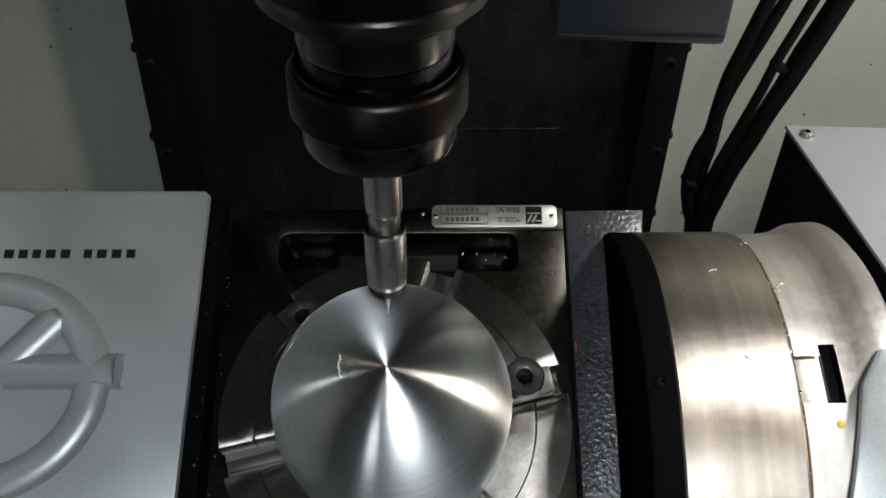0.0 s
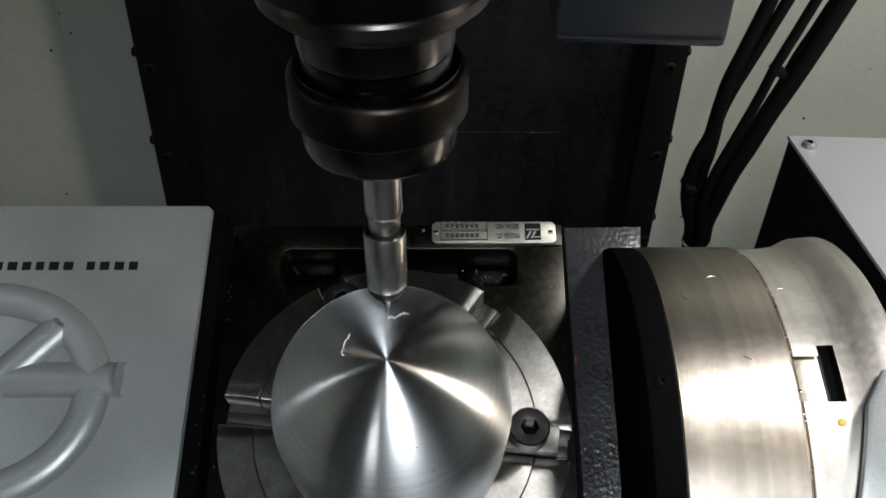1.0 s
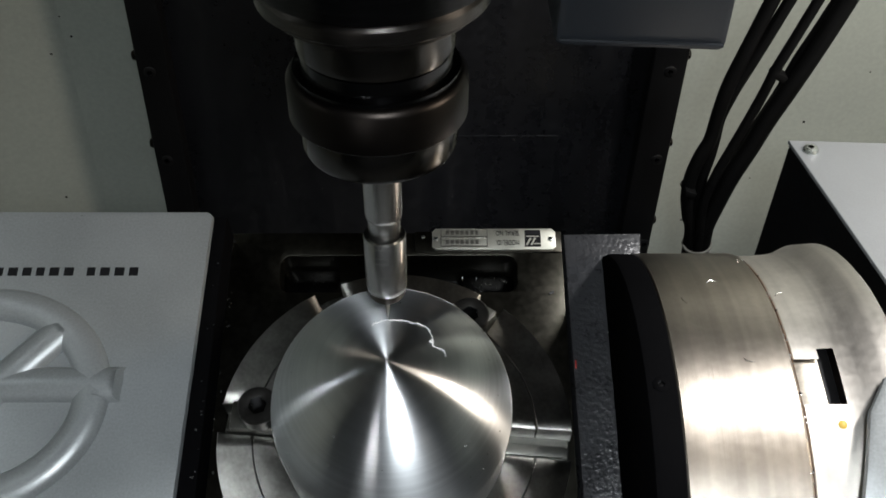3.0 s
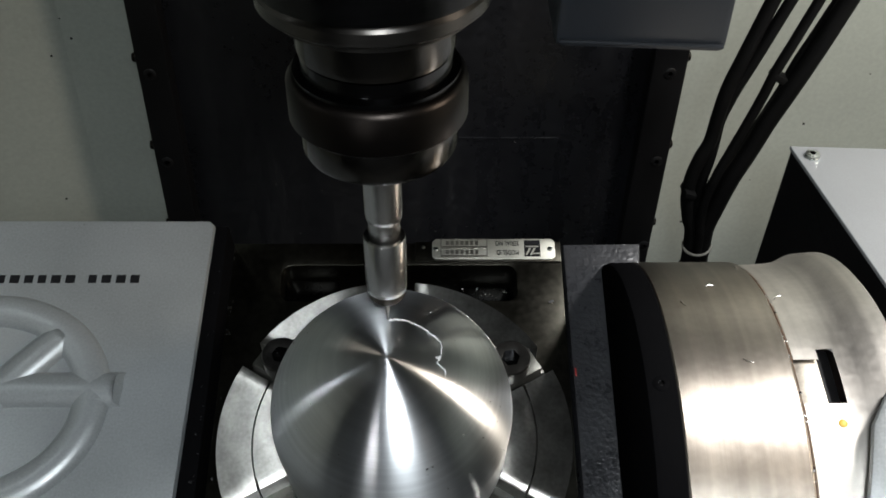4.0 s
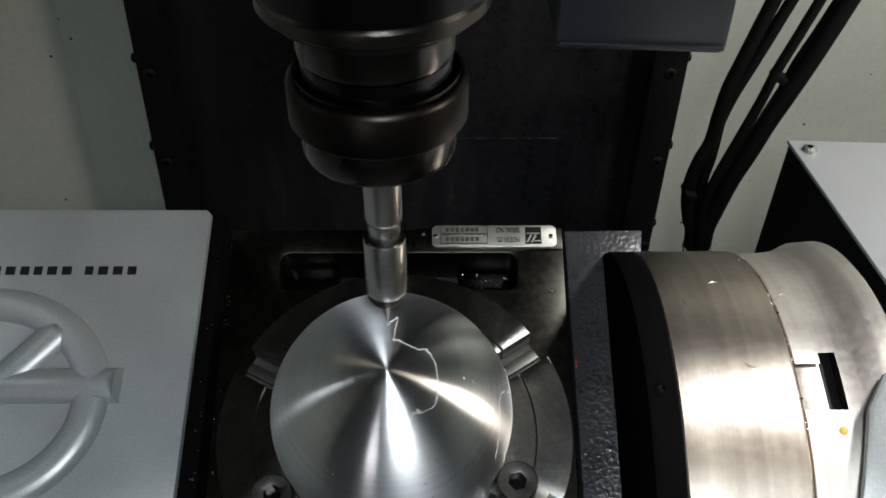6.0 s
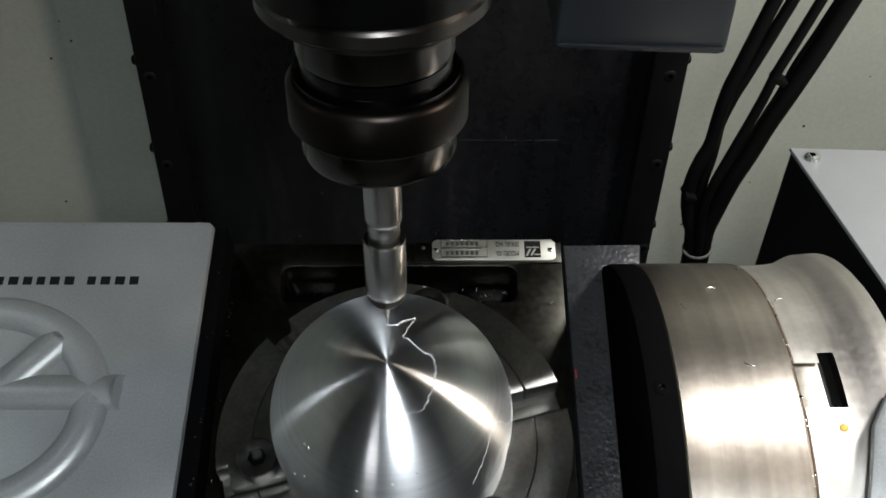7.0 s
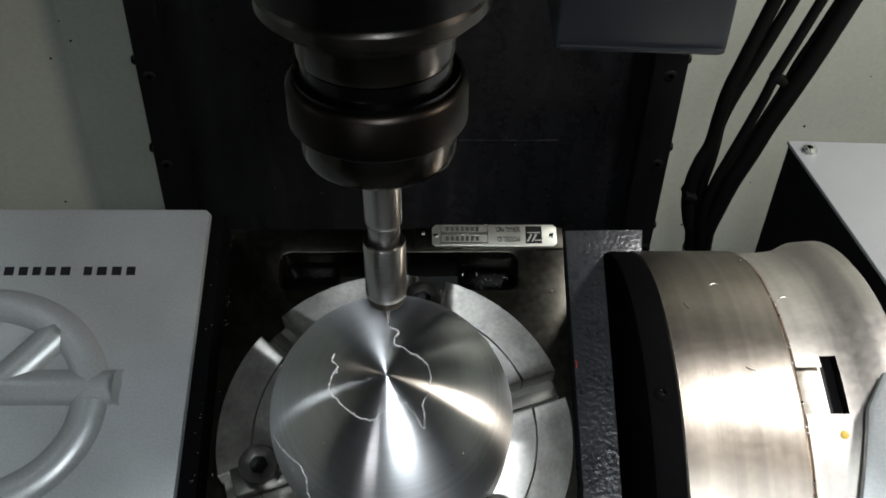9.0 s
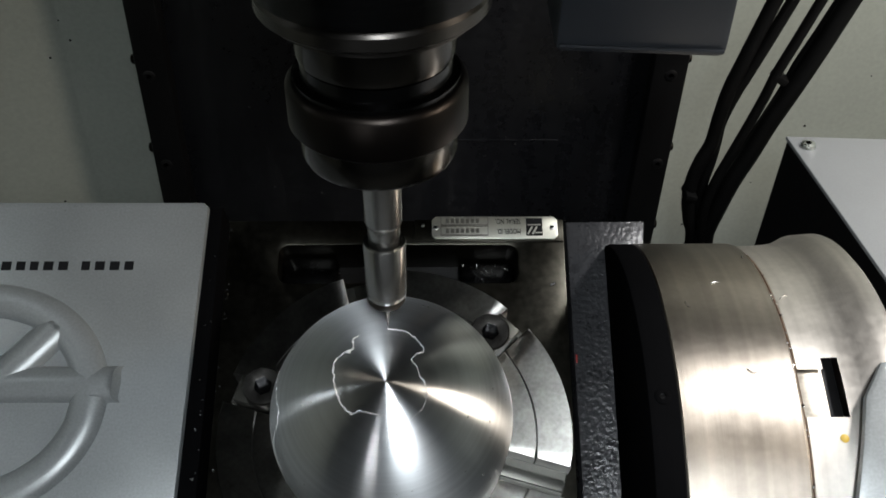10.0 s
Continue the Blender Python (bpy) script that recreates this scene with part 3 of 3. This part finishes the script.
def sector(r0, r1, a0, a1, half, z0, z1, steps=10, bevel=.0005):
    """A ring segment between two straight-sided slots of that half width."""
    def edge(r, a, side):
        return a + side * math.asin(half / r)
    pts = []
    for k in range(steps + 1):
        lo, hi = edge(r1, a0, 1), edge(r1, a1, -1)
        a = lo + (hi - lo) * k / steps
        pts.append((r1 * math.cos(a), r1 * math.sin(a)))
    for k in range(steps + 1):
        lo, hi = edge(r0, a0, 1), edge(r0, a1, -1)
        a = hi + (lo - hi) * k / steps
        pts.append((r0 * math.cos(a), r0 * math.sin(a)))
    return prism(pts, z0, z1, bevel)


def platter(top):
    """The round faceplate: six slots, an inner and an outer ring of segments, three clamp screws."""
    base = part("platter", lathe([(0, -.0120), (.0790, -.0120), (.0795, -.0125), (.0795, -.0278), (0, -.0278)], 128), slot_steel, top, "slotted ground steel faceplate", at=pose(0, .0235, .0837))
    for k in range(6):
        a0, a1 = radians(60 * k), radians(60 * k + 60)
        part("outer_segment", sector(.0643, .0800, a0, a1, .0068, -.0122, 0), ground_steel, base)
        part("inner_segment", sector(.0150, .0636, a0, a1, .0068, -.0122, -.0001), ground_steel, base)
        part("slot_wall", sector(.0640, .0795, a0, a1, .0062, -.0200, -.0118, bevel=0), slot_steel, base)
        # stepped tee in the slot
        part("slot_floor", box((.018, -.0026, -.0125), (.0785, .0026, -.0095), .0004), slot_steel, base, at=pose(0, 0, 0, 0, 0, 60 * k))
    for k in range(3):
        a = radians(-120 * k)
        bm = lathe([(0, -.0095), (.0060, -.0095), (.0060, .0030), (.0088, .0032), (.0088, .0118), (.0082, .0126), (.0049, .0126)], 40)
        hexa = [(0.0041 * math.cos(x), 0.0041 * math.sin(x)) for x in [i * math.pi / 3 for i in range(6)]]
        top_ring = sorted([v for v in bm.verts if abs(v.co.z - .0126) < 1e-7 and v.co.xy.length < .006], key=lambda v: math.atan2(v.co.y, v.co.x))
        rim, deep = [], []
        for v in top_ring:
            an = math.atan2(v.co.y, v.co.x) % (math.pi / 3) - math.pi / 6
            rr = .0036 / math.cos(an)
            u = v.co.xy.normalized() * rr
            rim.append(bm.verts.new((u.x, u.y, .0124)))
            deep.append(bm.verts.new((u.x, u.y, .0070)))
        nn = len(top_ring)
        for i in range(nn):
            j = (i + 1) % nn
            bm.faces.new((top_ring[i], top_ring[j], rim[j], rim[i]))
            f = bm.faces.new((rim[i], rim[j], deep[j], deep[i]))
            f.material_index = 1
        bm.faces.new(deep).material_index = 1
        # hex socket blackened in colour to stand for the shade inside it
        part("clamp_screw", bm, [screw_steel, black_gloss], base, "dark socket-head clamp screw", at=pose(.0595 * math.cos(a), .0595 * math.sin(a), .0085, 0, 0, 20 * k))
        part("clamp_block", box((.0500, -.0062, -.0095), (.0735, .0062, .0070), .0006), slot_steel, base, at=pose(0, 0, 0, 0, 0, -120 * k))
    return base


# ---- the workpiece ----
RADIUS, RISE = 0.0511, 0.0024


def cut_direction(t):
    """The way to the tool's touch, in the dome's own space."""
    up = Matrix.Rotation(radians(-tilt(t)), 3, "X") @ Vector((0, 0, 1))
    return Matrix.Rotation(radians(-turn(t)), 3, "Z") @ up


def dome():
    ob = thing("dome", "turned aluminium dome being engraved with a coastline", "workpiece")
    prof = [(0, -.0278), (.0498, -.0278), (.0505, -.0272), (.0505, -.0016), (.0508, -.0008)]
    prof += [(RADIUS * math.cos(radians(a)), RISE + RADIUS * math.sin(radians(a))) for a in [-2.5 + 92.5 * k / 60 for k in range(60)]] + [(0, RISE + RADIUS)]
    part("shell", lathe(prof, 160), dome_metal, ob)
    return ob


def coastline(ob):
    """The engraved line with its raised burr: short strokes that rise out of the surface once the tool has passed."""
    random.seed(11)
    strokes = []
    step = 0.05
    knots = []
    t = 0.0
    while t <= 10.001:
        d = cut_direction(t)
        jag = 0.010
        d = (d + Vector((random.uniform(-jag, jag), random.uniform(-jag, jag), 0))).normalized()
        knots.append((t, d))
        t += step
    for (ta, da), (tb, db) in zip(knots, knots[1:]):
        bm = bmesh.new()
        n = 5
        prev = None
        for k in range(n + 1):
            d = (da.lerp(db, k / n) + Vector([random.uniform(-.0028, .0028) for _ in range(3)])).normalized() if 0 < k < n else da.lerp(db, k / n).normalized()
            way = (db - da).normalized() if (db - da).length > 1e-6 else d.orthogonal()
            side = d.cross(way).normalized()
            wd = random.uniform(.00012, .00036)
            hgt = random.uniform(.00006, .00055)
            c = Vector((0, 0, RISE)) + RADIUS * d
            row = [bm.verts.new(c - side * wd - d * .0004), bm.verts.new(c + d * hgt), bm.verts.new(c + side * wd - d * .0004)]
            if prev:
                for i in range(2):
                    bm.faces.new((prev[i], prev[i + 1], row[i + 1], row[i]))
                bm.faces.new((prev[2], prev[0], row[0], row[2]))
            else:
                bm.faces.new(row)
            prev = row
        bm.faces.new(prev[::-1])
        strokes.append((ta, tb, (da + db).normalized(), part("burr_stroke", bm, burr_metal, ob, smooth=False)))
    return strokes


def old_coast(ob):
    """A stretch of coastline low on the flank that was cut before."""
    random.seed(31)
    way = [(118, 17), (124, 21), (130, 25), (134, 26.5), (139, 29), (143, 30), (146, 27.5), (149, 25), (151, 18), (153, 13.5), (157, 11), (162, 9), (166, 12)]
    fine = []
    for (a, e), (b, f) in zip(way, way[1:]):
        for k in range(4):
            u = k / 4
            fine.append((a + (b - a) * u + random.uniform(-.7, .7), e + (f - e) * u + random.uniform(-.7, .7)))
    for (a, e), (b, f) in zip(fine, fine[1:]):
        ends = [Vector((math.cos(radians(y)) * math.cos(radians(x)), math.cos(radians(y)) * math.sin(radians(x)), math.sin(radians(y)))) for x, y in ((a, e), (b, f))]
        r = random.uniform(.00008, .00022)
        pts = [Vector((0, 0, RISE)) + RADIUS * d for d in (ends[0], (ends[0] + ends[1]).normalized(), ends[1])]
        part("burr_stroke", tube(pts, r, 5), burr_metal, ob, smooth=False)


def loose_chips(ob):
    """Tiny bright chips that stick to the dome's flank."""
    random.seed(21)
    for k in range(70):
        a, e = random.uniform(0, 2 * math.pi), radians(random.triangular(2, 60, 12))
        d = Vector((math.cos(e) * math.cos(a), math.cos(e) * math.sin(a), math.sin(e)))
        s = random.uniform(.0001, .00026)
        bm = box((-s * 1.6, -s * .7, -s * .4), (s * 1.6, s * .7, s * .5))
        m = Matrix.Translation(Vector((0, 0, RISE)) + d * RADIUS) @ d.to_track_quat("Z", "Y").to_matrix().to_4x4() @ Matrix.Rotation(random.uniform(0, 6), 4, "Z")
        part("chip", bm, chip_metal, ob, smooth=False, at=m)


# ---- what stands on the machine table ----
def motor_box():
    top = thing("motor_box", "light grey sheet-metal motor box with black side", "machine cover")
    plan = [(.2783, .3295), (.62, .3110), (.62, -.20), (.3460, -.20)]
    part("lid", prism(plan, .0175, .0203, .0006), light_paint, top, "light grey painted lid")
    inner = [(.2793, .3275), (.615, .3095), (.615, -.195), (.3470, -.195)]
    body = prism(inner, -.16, .0175)
    for v in body.verts:
        if v.co.z < 0 and v.co.y > 0 and v.co.x < .4:
            v.co.x -= .011
    part("case", body, black_paint, top, smooth=False)
    button_head(.0058, .0036, zinc, "lid_screw", top, pose(.2906, .3155, .0203), "zinc button-head screw")
    button_head(.0058, .0036, zinc, "lid_screw", top, pose(.36, -.17, .0203))
    return top


def indexer():
    top = thing("indexer_housing", "grey painted housing that carries the tilting drum", "machine part")
    part("housing", lathe([(0, .2136), (.0980, .2136), (.1000, .2160), (.1000, .30), (0, .30)], 96, "X"), light_paint, top)
    # added plate with a slanting edge, stands in for a grey area round the front of the collar
    bm = bmesh.new()
    rows = []
    for k in range(25):
        a = radians(105 + 3.2 * k)
        x0 = .2005 - .0095 * min(1, k / 2) - .0017 * max(0, min(k - 2, 6))
        cs, sn = math.cos(a), math.sin(a)
        rows.append([bm.verts.new((x, .0085 + r * cs, .007 + r * sn)) for r, x in ((.1360, x0), (.1376, x0 + .0008), (.1384, x0 + .003), (.1384, .235), (.1360, .235))])
    for a, b in zip(rows, rows[1:]):
        for j in range(5):
            bm.faces.new((a[j], b[j], b[(j + 1) % 5], a[(j + 1) % 5]))
    bm.faces.new(rows[0])
    bm.faces.new(rows[-1][::-1])
    part("added_plate", bm, silver_paint, top, "added grey plate over the front of the collar")
    part("foot", box((.215, -.13, -.16), (.295, .13, -.05), .004), light_paint, top)
    part("column", box((.150, -.06, -.16), (.214, .06, -.0), .004), black_paint, top)
    return top


def machine_table():
    ob = part("machine_table", box((-.45, -.24, -.21), (.68, .36, -.16), .002), oiled_steel)
    return tagged(ob, "oiled steel machine table under the tilting cradle", "machine table")


# ---- build ----
enclosure()
column = way_cover()
cables = cable_bundle()
bed = machine_table()
motor = motor_box()
housing = indexer()
table = cradle()
plate = platter(table)
work = dome()
burrs = coastline(work)
old_coast(work)
loose_chips(work)
holder = tool_holder()
head = head_box()


def cradle_pose(t):
    return Matrix.Translation((0, slide(t), 0)) @ Matrix.Rotation(radians(tilt(t)), 4, "X")


def motions():
    walk(table, [(t, cradle_pose(t)) for t in TIMES])
    walk(plate, [(t, pose(0, .0235, .0837, 0, 0, turn(t))) for t in TIMES])
    walk(work, [(t, cradle_pose(t) @ Matrix.Translation(AXIS) @ Matrix.Rotation(radians(turn(t)), 4, "Z")) for t in TIMES])
    for ob in (bed, motor, housing):
        walk(ob, [(t, Matrix.Translation((0, slide(t), 0))) for t in TIMES])
    walk(head, [(t, Matrix.Translation((0, 0, lift(t)))) for t in TIMES])
    walk(holder, [(k / 30, pose(0, 0, lift(k / 30), 0, 0, 76 * k)) for k in range(301)])
    for ta, tb, way, ob in burrs:
        sunk = Matrix.Translation(-.0012 * way)
        done = pose(0, 0, 0)
        if 2.75 < ta < 3.7:
            rows = [(0, done), (10, done)]
        elif ta < 0.04:
            rows = [(0, sunk), (tb, done), (10, done)]
        elif tb > 9.96:
            rows = [(0, sunk), (ta, sunk), (10, done)]
        else:
            rows = [(0, sunk), (ta, sunk), (tb, done), (10, done)]
        walk(ob, rows)


motions()
